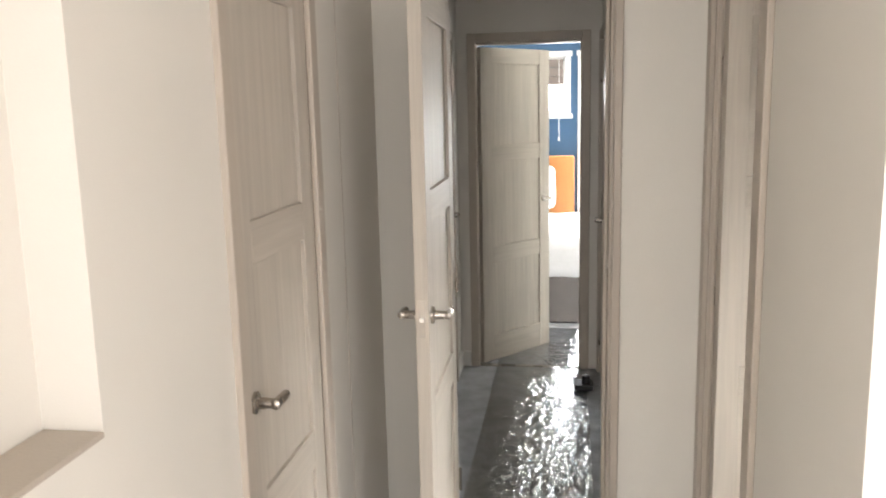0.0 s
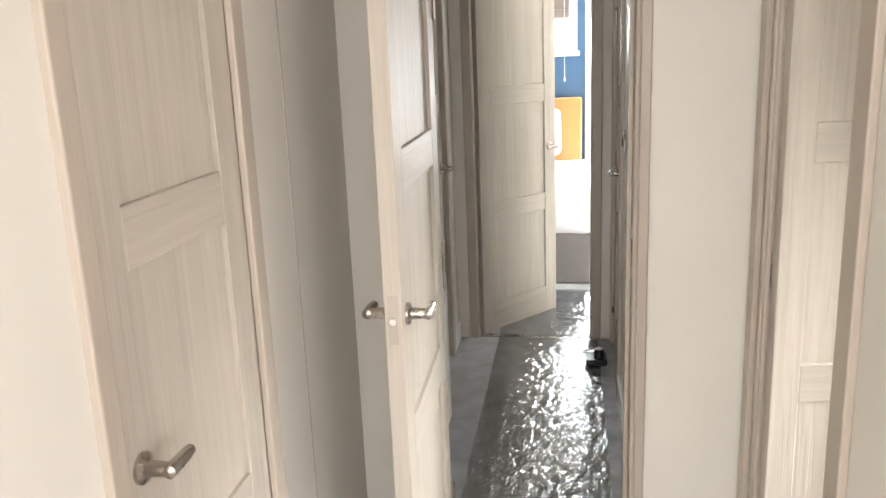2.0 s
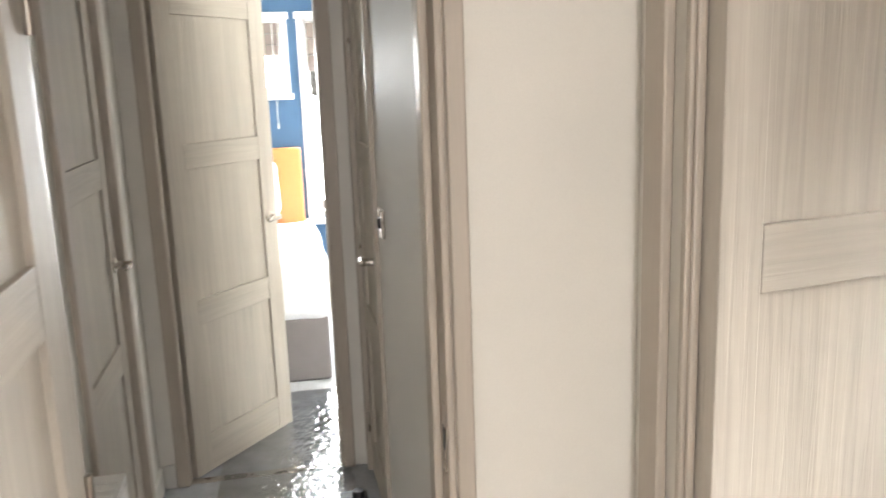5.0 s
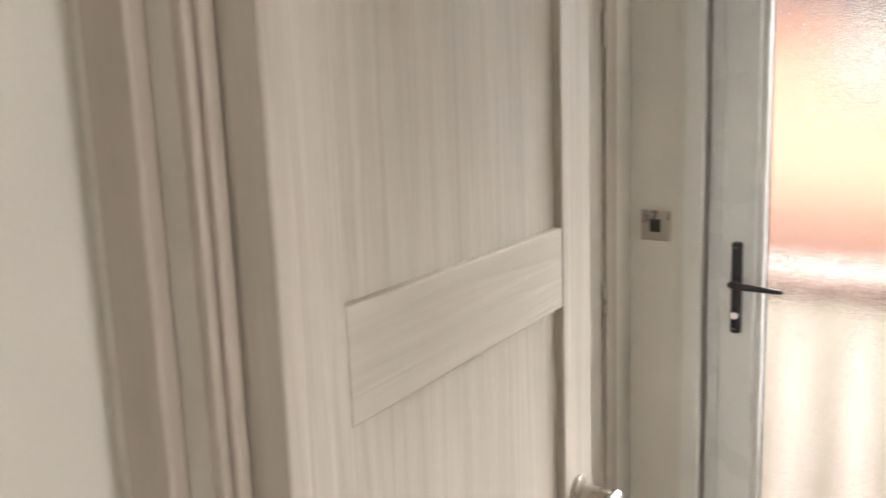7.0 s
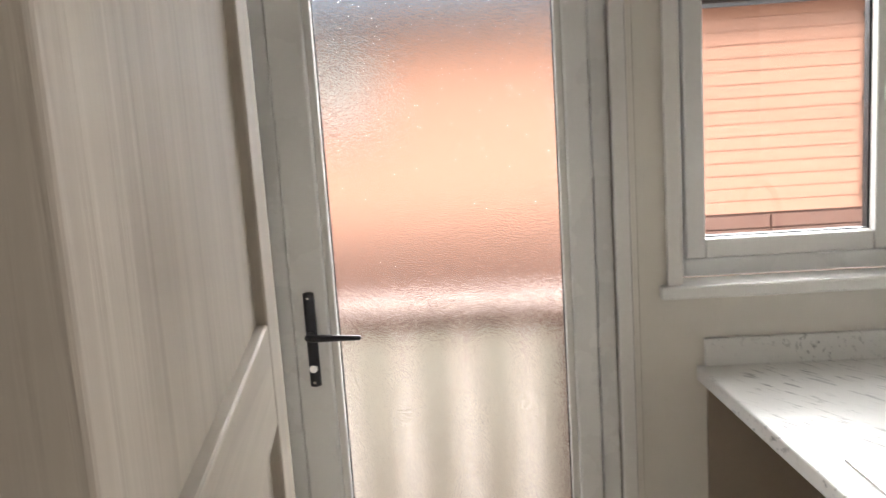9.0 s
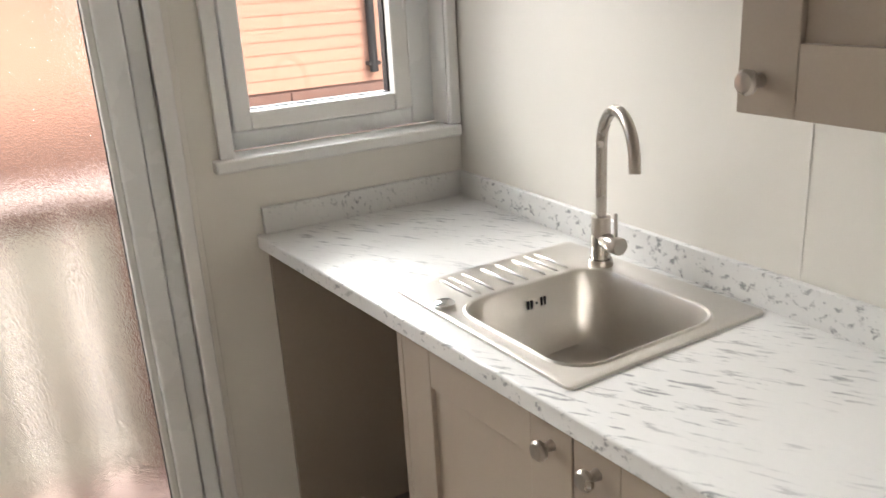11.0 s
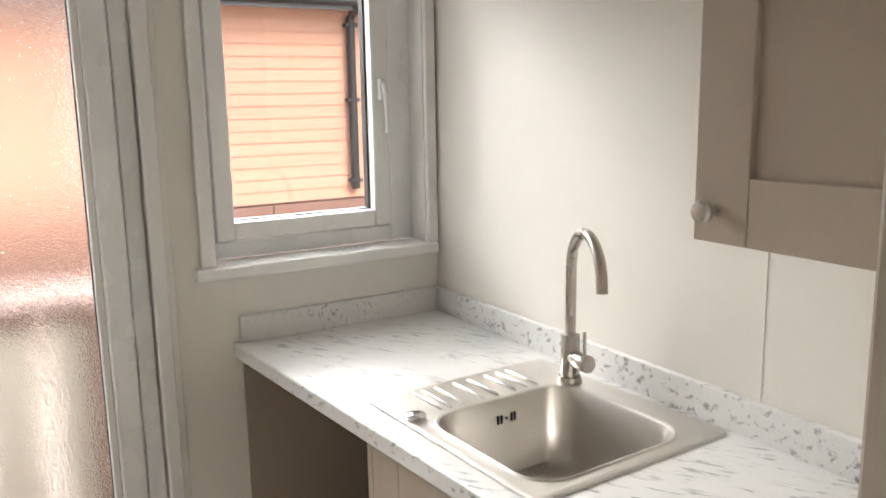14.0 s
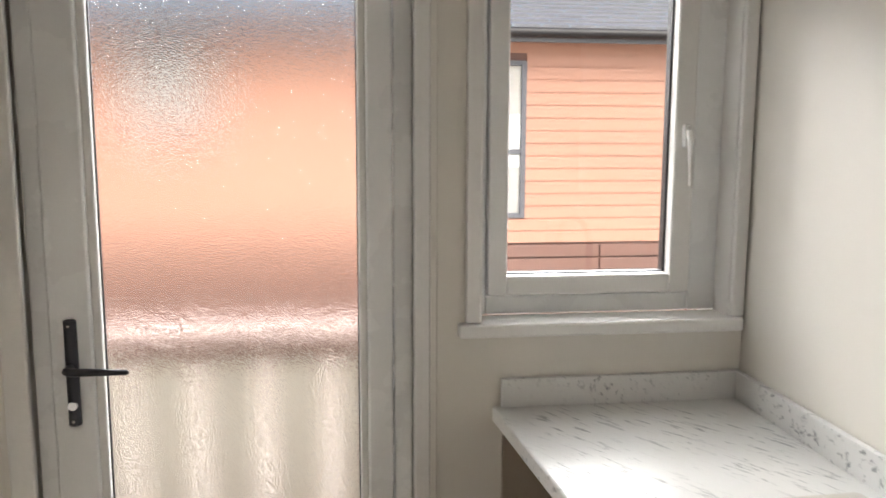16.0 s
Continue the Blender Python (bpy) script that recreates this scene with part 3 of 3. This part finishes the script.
plate = part("handle_plate", tube([(2.578, 3.77, 0.915), (2.578, 3.77, 0.918), (2.578, 3.77, 1.158), (2.578, 3.77, 1.161)], [0.008, 0.014, 0.014, 0.008], 20), DARK, bd, "dark grey handle backplate", True)
part("lever", tube([(2.572, 3.77, 1.053), (2.535, 3.77, 1.053), (2.528, 3.762, 1.053), (2.526, 3.73, 1.053), (2.53, 3.64, 1.049), (2.53, 3.636, 1.049)], [0.009, 0.009, 0.0095, 0.009, 0.006, 0.002], 12), DARK, plate, "", True)
part("keyhole", tube([(2.566, 3.77, 0.965), (2.561, 3.77, 0.965)], [0.011, 0.010], 14), CHROME, plate, "chrome lock cylinder", True)
for z in (0.928, 1.148):
    part("screw", tube([(2.566, 3.77, z), (2.562, 3.77, z)], [0.004, 0.003], 8), STEEL, plate)
structure("trim_back_door", [(2.562, 2.60, 3.86, 3.915, 0, 2.135), (2.562, 2.60, 2.962, 3.0, 0, 2.135), (2.562, 2.60, 3.0, 3.86, 2.1, 2.135)], SASHW, "white architrave round the back door", 0.005, "trim")
structure("trim_back_door_outer", [(2.572, 2.581, 2.945, 2.962, 0, 2.15), (2.572, 2.581, 3.915, 3.93, 0, 2.15)], WALL2, "narrow off-white edging strip", 0.003, "trim")

# ---- utility window ----
uw = thing("window_utility", "white upvc casement window above the worktop", "window", kind="structure")
for b in ((2.655, 2.72, 2.815, 2.845, 1.13, 2.02), (2.655, 2.72, 2.215, 2.293, 1.13, 2.02), (2.655, 2.72, 2.293, 2.815, 1.13, 1.178), (2.655, 2.72, 2.293, 2.815, 1.98, 2.02)):
    part("window_frame", boxes([b], 0.005), UPVC, uw)
for b in ((2.64, 2.70, 2.764, 2.813, 1.18, 1.978), (2.64, 2.70, 2.297, 2.35, 1.18, 1.978), (2.64, 2.70, 2.35, 2.764, 1.18, 1.228), (2.64, 2.70, 2.35, 2.764, 1.935, 1.978)):
    part("sash", boxes([b], 0.005), SASHW, uw)
for y0, y1, z0, z1 in ((2.761, 2.765, 1.228, 1.935), (2.349, 2.356, 1.228, 1.935), (2.356, 2.761, 1.227, 1.231)):
    part("gasket", boxes([(2.672, 2.70, y0, y1, z0, z1)]), BLACK, uw, "black spacer bar")
wp = part("pane", boxes([(2.676, 2.682, 2.351, 2.763, 1.229, 1.934)]), GLASS, uw)
wp.visible_shadow = False
wh = part("handle", boxes([(2.622, 2.641, 2.313, 2.333, 1.54, 1.60)], 0.006), SASHW, uw, "white window handle")
part("grip", tube([(2.615, 2.323, 1.585), (2.61, 2.321, 1.56), (2.612, 2.318, 1.50), (2.614, 2.316, 1.45)], [0.009, 0.008, 0.006, 0.005], 10), SASHW, wh, "", True)
part("window_sill", boxes([(2.548, 2.66, 2.19, 2.895, 1.097, 1.13)], 0.006), SASHW, uw, "white window board")
for b in ((2.562, 2.58, 2.842, 2.878, 1.13, 2.055), (2.562, 2.58, 2.185, 2.218, 1.13, 2.055), (2.562, 2.58, 2.218, 2.842, 2.02, 2.055)):
    part("architrave", boxes([b], 0.004), SASHW, uw)
for b in ((2.575, 2.66, 2.838, 2.8455, 1.13, 2.02), (2.575, 2.66, 2.2145, 2.222, 1.13, 2.02), (2.575, 2.66, 2.222, 2.838, 2.012, 2.0205)):
    part("reveal_lining", boxes([b]), SASHW, uw)

# ---- worktop, sink, cabinets ----
SX0, SX1, SY0, SY1 = 1.466, 2.006, 2.222, 2.69
worktop = thing("worktop", "white marble-effect laminate worktop with upstand", "worktop")


def tapered(bm):
    """The worktop grows deeper towards the window."""
    for v in bm.verts:
        if v.co.y > 2.7:
            v.co.y += 0.02 - 0.0767 * (2.578 - v.co.x)
    return bm


for piece in ((0.845, SX0 + 0.02, 2.182, 2.765), (SX1 - 0.02, 2.578, 2.182, 2.765), (SX0 + 0.02, SX1 - 0.02, 2.182, SY0 + 0.02), (SX0 + 0.02, SX1 - 0.02, SY1 - 0.02, 2.765)):
    part("top_section", tapered(boxes([(*piece, 0.884, 0.922)])), MARBLE, worktop)
part("front_edge", tapered(boxes([(0.845, 2.578, 2.75, 2.79, 0.8838, 0.9222)], 0.005, 3)), MARBLE, worktop)
part("upstand", boxes([(0.845, 2.56, 2.182, 2.198, 0.922, 0.992)], 0.002), MARBLE, worktop)
part("upstand", boxes([(2.562, 2.578, 2.182, 2.79, 0.922, 0.992)], 0.002), MARBLE, worktop)


def rounded_rect(x0, x1, y0, y1, r, n=8):
    pts = []
    for cx, cy, a0 in ((x1 - r, y1 - r, 0), (x0 + r, y1 - r, 90), (x0 + r, y0 + r, 180), (x1 - r, y0 + r, 270)):
        pts += [(cx + r * math.cos(radians(a0 + 90 * k / n)), cy + r * math.sin(radians(a0 + 90 * k / n))) for k in range(n + 1)]
    return pts


sink = thing("kitchen_sink", "brushed stainless steel inset sink with drainer ribs", "sink", pose(1.735, 2.455, 0, 0, 0, 2.6) @ pose(-1.735, -2.455, 0))
sb = bmesh.new()
BX0, BX1, BY0, BY1 = 1.505, 1.845, 2.297, 2.645
levels = [((SX0, SX1, SY0, SY1), 0.012, 0.9225), ((SX0 + 0.001, SX1 - 0.001, SY0 + 0.001, SY1 - 0.001), 0.012, 0.927), ((SX0 + 0.008, SX1 - 0.008, SY0 + 0.008, SY1 - 0.008), 0.012, 0.929),
          ((SX0 + 0.016, SX1 - 0.016, SY0 + 0.016, SY1 - 0.016), 0.012, 0.9265),
          ((BX0 - 0.012, BX1 + 0.012, BY0 - 0.012, BY1 + 0.012), 0.075, 0.9265), ((BX0 - 0.008, BX1 + 0.008, BY0 - 0.008, BY1 + 0.008), 0.072, 0.930), ((BX0 - 0.003, BX1 + 0.003, BY0 - 0.003, BY1 + 0.003), 0.068, 0.928), ((BX0, BX1, BY0, BY1), 0.065, 0.922),
          ((BX0 + 0.006, BX1 - 0.006, BY0 + 0.006, BY1 - 0.006), 0.06, 0.85), ((BX0 + 0.014, BX1 - 0.014, BY0 + 0.014, BY1 - 0.014), 0.055, 0.795), ((BX0 + 0.03, BX1 - 0.03, BY0 + 0.03, BY1 - 0.03), 0.05, 0.775), ((BX0 + 0.06, BX1 - 0.06, BY0 + 0.06, BY1 - 0.06), 0.04, 0.770)]
rings = [[sb.verts.new((x, y, z)) for x, y in rounded_rect(*r, rad_)] for r, rad_, z in levels]
for a, b in zip(rings, rings[1:]):
    for k in range(len(a)):
        sb.faces.new((a[k], a[(k + 1) % len(a)], b[(k + 1) % len(a)], b[k]))
sb.faces.new(rings[-1])
part("bowl", sb, SINKM, sink, "", True)
for y in (2.592, 2.57, 2.537, 2.488, 2.45, 2.404, 2.37, 2.342):
    part("drainer_rib", tube([(1.868, y, 0.9262), (1.875, y, 0.9275), (1.978, y, 0.9275), (1.986, y, 0.9262)], [0.001, 0.0042, 0.0042, 0.001], 10), SINKM, sink, "", True)
part("drain", tube([(1.675, 2.47, 0.7705), (1.675, 2.47, 0.7735), (1.675, 2.47, 0.772)], [0.042, 0.04, 0.03], 24), CHROME, sink, "round chrome drain", True)
for dy, hh in ((-0.022, 0.009), (-0.013, 0.009), (0.0, 0.0022), (0.013, 0.009), (0.022, 0.009)):
    part("overflow_slot", boxes([(BX1 - 0.006, BX1 - 0.0025, 2.452 + dy - 0.0018, 2.452 + dy + 0.0018, 0.885 - hh, 0.885 + hh)]), BLACK, sink, "dark overflow slot")
part("waste_knob", tube([(1.862, 2.661, 0.926), (1.862, 2.661, 0.935), (1.862, 2.661, 0.938)], [0.021, 0.021, 0.017], 24), CHROME, sink, "round chrome waste control", True)

tap = thing("mixer_tap", "brushed nickel swan-neck mixer tap behind the sink", "tap")
tx, ty = 1.848, 2.281
dx, dy = -0.93, 0.37
part("base_collar", tube([(tx, ty, 0.9265), (tx, ty, 0.931), (tx, ty, 0.942)], [0.027, 0.027, 0.0245], 24), STEEL, tap, "", True)
part("body", tube([(tx, ty, 0.94), (tx, ty, 1.035), (tx, ty, 1.037)], [0.0205, 0.0205, 0.016], 24), STEEL, tap, "", True)
arc = [(tx, ty, 1.035), (tx, ty, 1.10), (tx, ty, 1.183)]
R_ = 0.092
for k in range(1, 15):
    a = math.pi * k / 14
    arc.append((tx + dx * R_ * (1 - math.cos(a)), ty + dy * R_ * (1 - math.cos(a)), 1.183 + R_ * 0.95 * math.sin(a)))
arc.append((arc[-1][0] + dx * 0.002, arc[-1][1] + dy * 0.002, arc[-1][2] - 0.014))
part("spout", tube(arc, [0.0115] * len(arc), 18), STEEL, tap, "", True)
knob = part("lever_barrel", tube([(tx - 0.01, ty, 0.985), (tx - 0.03, ty + 0.003, 0.985), (tx - 0.032, ty + 0.003, 0.985), (tx - 0.066, ty + 0.006, 0.985), (tx - 0.068, ty + 0.006, 0.985)], [0.0175, 0.0175, 0.019, 0.019, 0.017], 24), STEEL, tap, "", True)
part("lever_pin", tube([(tx - 0.052, ty + 0.005, 0.995), (tx - 0.05, ty + 0.004, 1.052)], [0.004, 0.004], 10), STEEL, knob, "", True)


def knob_on(parent, x, y, z):
    prof = [(0.0, 0.010), (0.004, 0.009), (0.012, 0.0075), (0.018, 0.010), (0.022, 0.0165), (0.029, 0.0175), (0.034, 0.014), (0.036, 0.006)]
    part("knob", tube([(x, y + d, z) for d, r in prof], [r for d, r in prof], 20), STEEL, parent, "round brushed nickel knob", True)


def shaker_front(parent, x0, x1, z0, z1, y, knob_x, knob_z, stile=0.097, rail=0.09):
    """A framed cabinet door with a recessed panel, facing +y."""
    d = part("cabinet_door", boxes([(x0, x0 + stile, y - 0.019, y, z0, z1), (x1 - stile, x1, y - 0.019, y, z0, z1)], 0.002), CAB, parent)
    part("door_rail", boxes([(x0 + stile + 0.0006, x1 - stile - 0.0006, y - 0.019, y - 0.0003, z1 - rail, z1)], 0.0012), CAB, d)
    part("door_rail", boxes([(x0 + stile + 0.0006, x1 - stile - 0.0006, y - 0.019, y - 0.0003, z0, z0 + rail)], 0.0012), CAB, d)
    part("door_panel", boxes([(x0 + stile - 0.003, x1 - stile + 0.003, y - 0.017, y - 0.010, z0 + rail - 0.003, z1 - rail + 0.003)]), CAB, d)
    knob_on(d, knob_x, y, knob_z)


base = thing("base_cabinet", "taupe shaker double-door cabinet under the sink", "cabinet", pose(1.42, 2.70, 0, 0, 0, 4.15) @ pose(-1.345, -2.765, 0))
part("side_panel", boxes([(1.839, 1.857, 2.29, 2.765, 0.0, 0.884)], 0.001), CAB, base)
part("side_panel", boxes([(0.838, 0.854, 2.29, 2.745, 0.0, 0.884)], 0.001), CAB, base)
part("bottom_panel", boxes([(0.854, 1.839, 2.29, 2.74, 0.15, 0.168)]), CAB, base)
part("back_panel", boxes([(0.854, 1.839, 2.29, 2.298, 0.168, 0.76)]), CAB, base)
part("plinth", boxes([(0.854, 1.839, 2.69, 2.705, 0.0, 0.15)]), CAB, base)
shaker_front(base, 1.347, 1.838, 0.155, 0.878, 2.765, 1.392, 0.832)
shaker_front(base, 0.840, 1.343, 0.155, 0.878, 2.765, 1.292, 0.832)
endp = thing("end_panel", "taupe board lining the appliance space", "panel")
part("board", boxes([(2.562, 2.578, 2.2, 2.785, 0.0, 0.884)], 0.001), PANEL, endp)
part("board", boxes([(1.89, 2.562, 2.182, 2.196, 0.0, 0.884)], 0.001), PANEL, endp)

wallcab = thing("wall_cabinet", "taupe shaker wall cabinet with nickel knob", "cabinet")
part("carcass", boxes([(0.845, 1.36, 2.181, 2.438, 1.332, 2.05)], 0.001), CAB, wallcab)
shaker_front(wallcab, 0.845, 1.36, 1.332, 2.05, 2.459, 1.322, 1.379, 0.094, 0.097)

# ---- outside ----
structure("ground", [(2.8, 60, -60, 60, -0.85, -0.8), (-60, 2.8, -60, -3.4, -0.85, -0.8), (-60, 2.8, 9.0, 60, -0.85, -0.8), (-60, -2.1, -3.4, 9.0, -0.85, -0.8)], GROUND, "brown gravel ground between lodges", category="ground")
structure("deck", [(2.77, 3.45, 1.0, 6.0, -0.16, -0.10)], FRAIL, "pale pinkish decking outside the back door", category="deck")
fence = thing("balustrade", "cream boarded deck balustrade with handrail", "fence")
part("handrail", boxes([(3.25, 3.37, 1.0, 6.0, 0.93, 0.965)], 0.006), FRAIL, fence, "pinkish composite handrail")
part("lower_rail", boxes([(3.28, 3.33, 1.0, 6.0, -0.02, 0.05)], 0.004), FENCE, fence)
part("upper_rail", boxes([(3.28, 3.33, 1.0, 6.0, 0.86, 0.93)], 0.004), SKIRTB, fence)
pk = mesh_of("picket", boxes([(-0.012, 0.012, -0.08, 0.08, -0.10, 0.86)], 0.003), FENCE)
for k in range(22):
    ob = new("picket", pk)
    ob.parent = fence
    ob.location = (3.345, 1.18 + k * 0.213, 0)
for y in (1.0, 3.0, 4.9):
    part("post", boxes([(3.26, 3.33, y, y + 0.07, -0.16, 0.93)], 0.004), SKIRTB, fence)

house = thing("neighbour_lodge", "neighbouring lodge with orange-brown timber cladding", "house")
NX = 10.0
part("wall", boxes([(NX + 0.03, NX + 6, -9, 14, -0.8, 2.64)]), SKIRTB, house)
bp_ = 0.145
openings = [(1.06, 1.98, 0.66, 2.34), (4.55, 5.45, 1.62, 2.34)]
for k in range(16):
    z0 = 0.31 + k * bp_
    cuts = sorted((a - 0.06, b + 0.06) for a, b, c, d in openings if z0 + bp_ > c - 0.06 and z0 < d + 0.06)
    y = -9.0
    for a, b in cuts + [(14.0, 14.0)]:
        bm = boxes([(NX + 0.006, NX + 0.03, y, a, z0, z0 + bp_ - 0.012), (NX + 0.016, NX + 0.03, y, a, z0 + bp_ - 0.014, z0 + bp_)])
        part("cladding_board", bm, CLAD, house)
        y = b
for k in range(7):
    for j in range(6):
        part("skirt_board", boxes([(NX - 0.02, NX + 0.004, -3 + j * 1.55, -1.47 + j * 1.55, 0.30 - (k + 1) * 0.16, 0.30 - k * 0.16 - 0.02)], 0.003), SKIRTB, house)
part("fascia", boxes([(NX - 0.25, NX - 0.22, -9, 14, 2.58, 2.70)], 0.003), GREYF, house)
part("soffit", boxes([(NX - 0.22, NX + 0.03, -9, 14, 2.64, 2.66)]), SKIRTB, house)
part("gutter", tube([(NX - 0.29, -9, 2.68), (NX - 0.29, 14, 2.68)], [0.055, 0.055], 14), BLACK, house, "black half-round gutter", True)
pipe = part("downpipe", tube([(NX - 0.06, -1.0, 0.42), (NX - 0.06, -1.0, 2.5), (NX - 0.2, -1.0, 2.6), (NX - 0.29, -1.0, 2.66)], [0.055, 0.055, 0.055, 0.055], 12), BLACK, house, "black plastic downpipe", True)
for z in (0.5, 1.5, 2.4):
    part("pipe_clip", boxes([(NX - 0.1, NX + 0.01, -1.08, -0.92, z, z + 0.05)], 0.004), BLACK, pipe)
roof = part("roof", boxes([(NX - 0.3, NX - 0.28, -9, 14, 2.71, 2.73)]), TILEM, house)
tiles = bmesh.new()
for r in range(16):
    for c in range(72):
        x0, z0 = NX - 0.3 + r * 0.27, 2.73 + r * 0.09
        y0 = -9 + c * 0.32 + (0.16 if r % 2 else 0)
        v = [tiles.verts.new(p) for p in ((x0, y0, z0 + 0.035), (x0, y0 + 0.31, z0 + 0.035), (x0 + 0.29, y0 + 0.31, z0 + 0.10), (x0 + 0.29, y0, z0 + 0.10), (x0, y0, z0), (x0, y0 + 0.31, z0))]
        tiles.faces.new(v[:4])
        tiles.faces.new((v[0], v[4], v[5], v[1]))
t_ob = part("roof_tiles", tiles, TILEM, house, "grey concrete roof tiles")
t_ob["kind"] = "stuff"
for a, b, c, d in openings:
    w = part("window", boxes([(NX - 0.01, NX + 0.03, a - 0.06, a, c - 0.06, d + 0.06), (NX - 0.01, NX + 0.03, b, b + 0.06, c - 0.06, d + 0.06), (NX - 0.01, NX + 0.03, a, b, c - 0.06, c), (NX - 0.01, NX + 0.03, a, b, d, d + 0.06)] + ([(NX - 0.01, NX + 0.03, a, b, 1.34, 1.40)] if c < 1 else []), 0.004), GREYF, house, "grey framed window")
    part("pane", boxes([(NX + 0.012, NX + 0.016, a, b, c, d)]), GLASS, w)
    part("curtain", boxes([(NX + 0.022, NX + 0.028, a, b, c, d)]), CEIL, w)

# vinyl planks of the utility floor
for i in range(10):
    for j in range(3):
        x0 = 0.9 + j * 0.9 - (0.45 if i % 2 else 0)
        a, b = max(x0, 0.80), min(x0 + 0.897, 2.62)
        if b > a:
            ob = part("plank", boxes([(a, b, 2.18 + i * 0.19, 2.18 + i * 0.19 + 0.1885, -0.006, 0.0)]), VINYL, bpy.data.objects["floor_utility"])
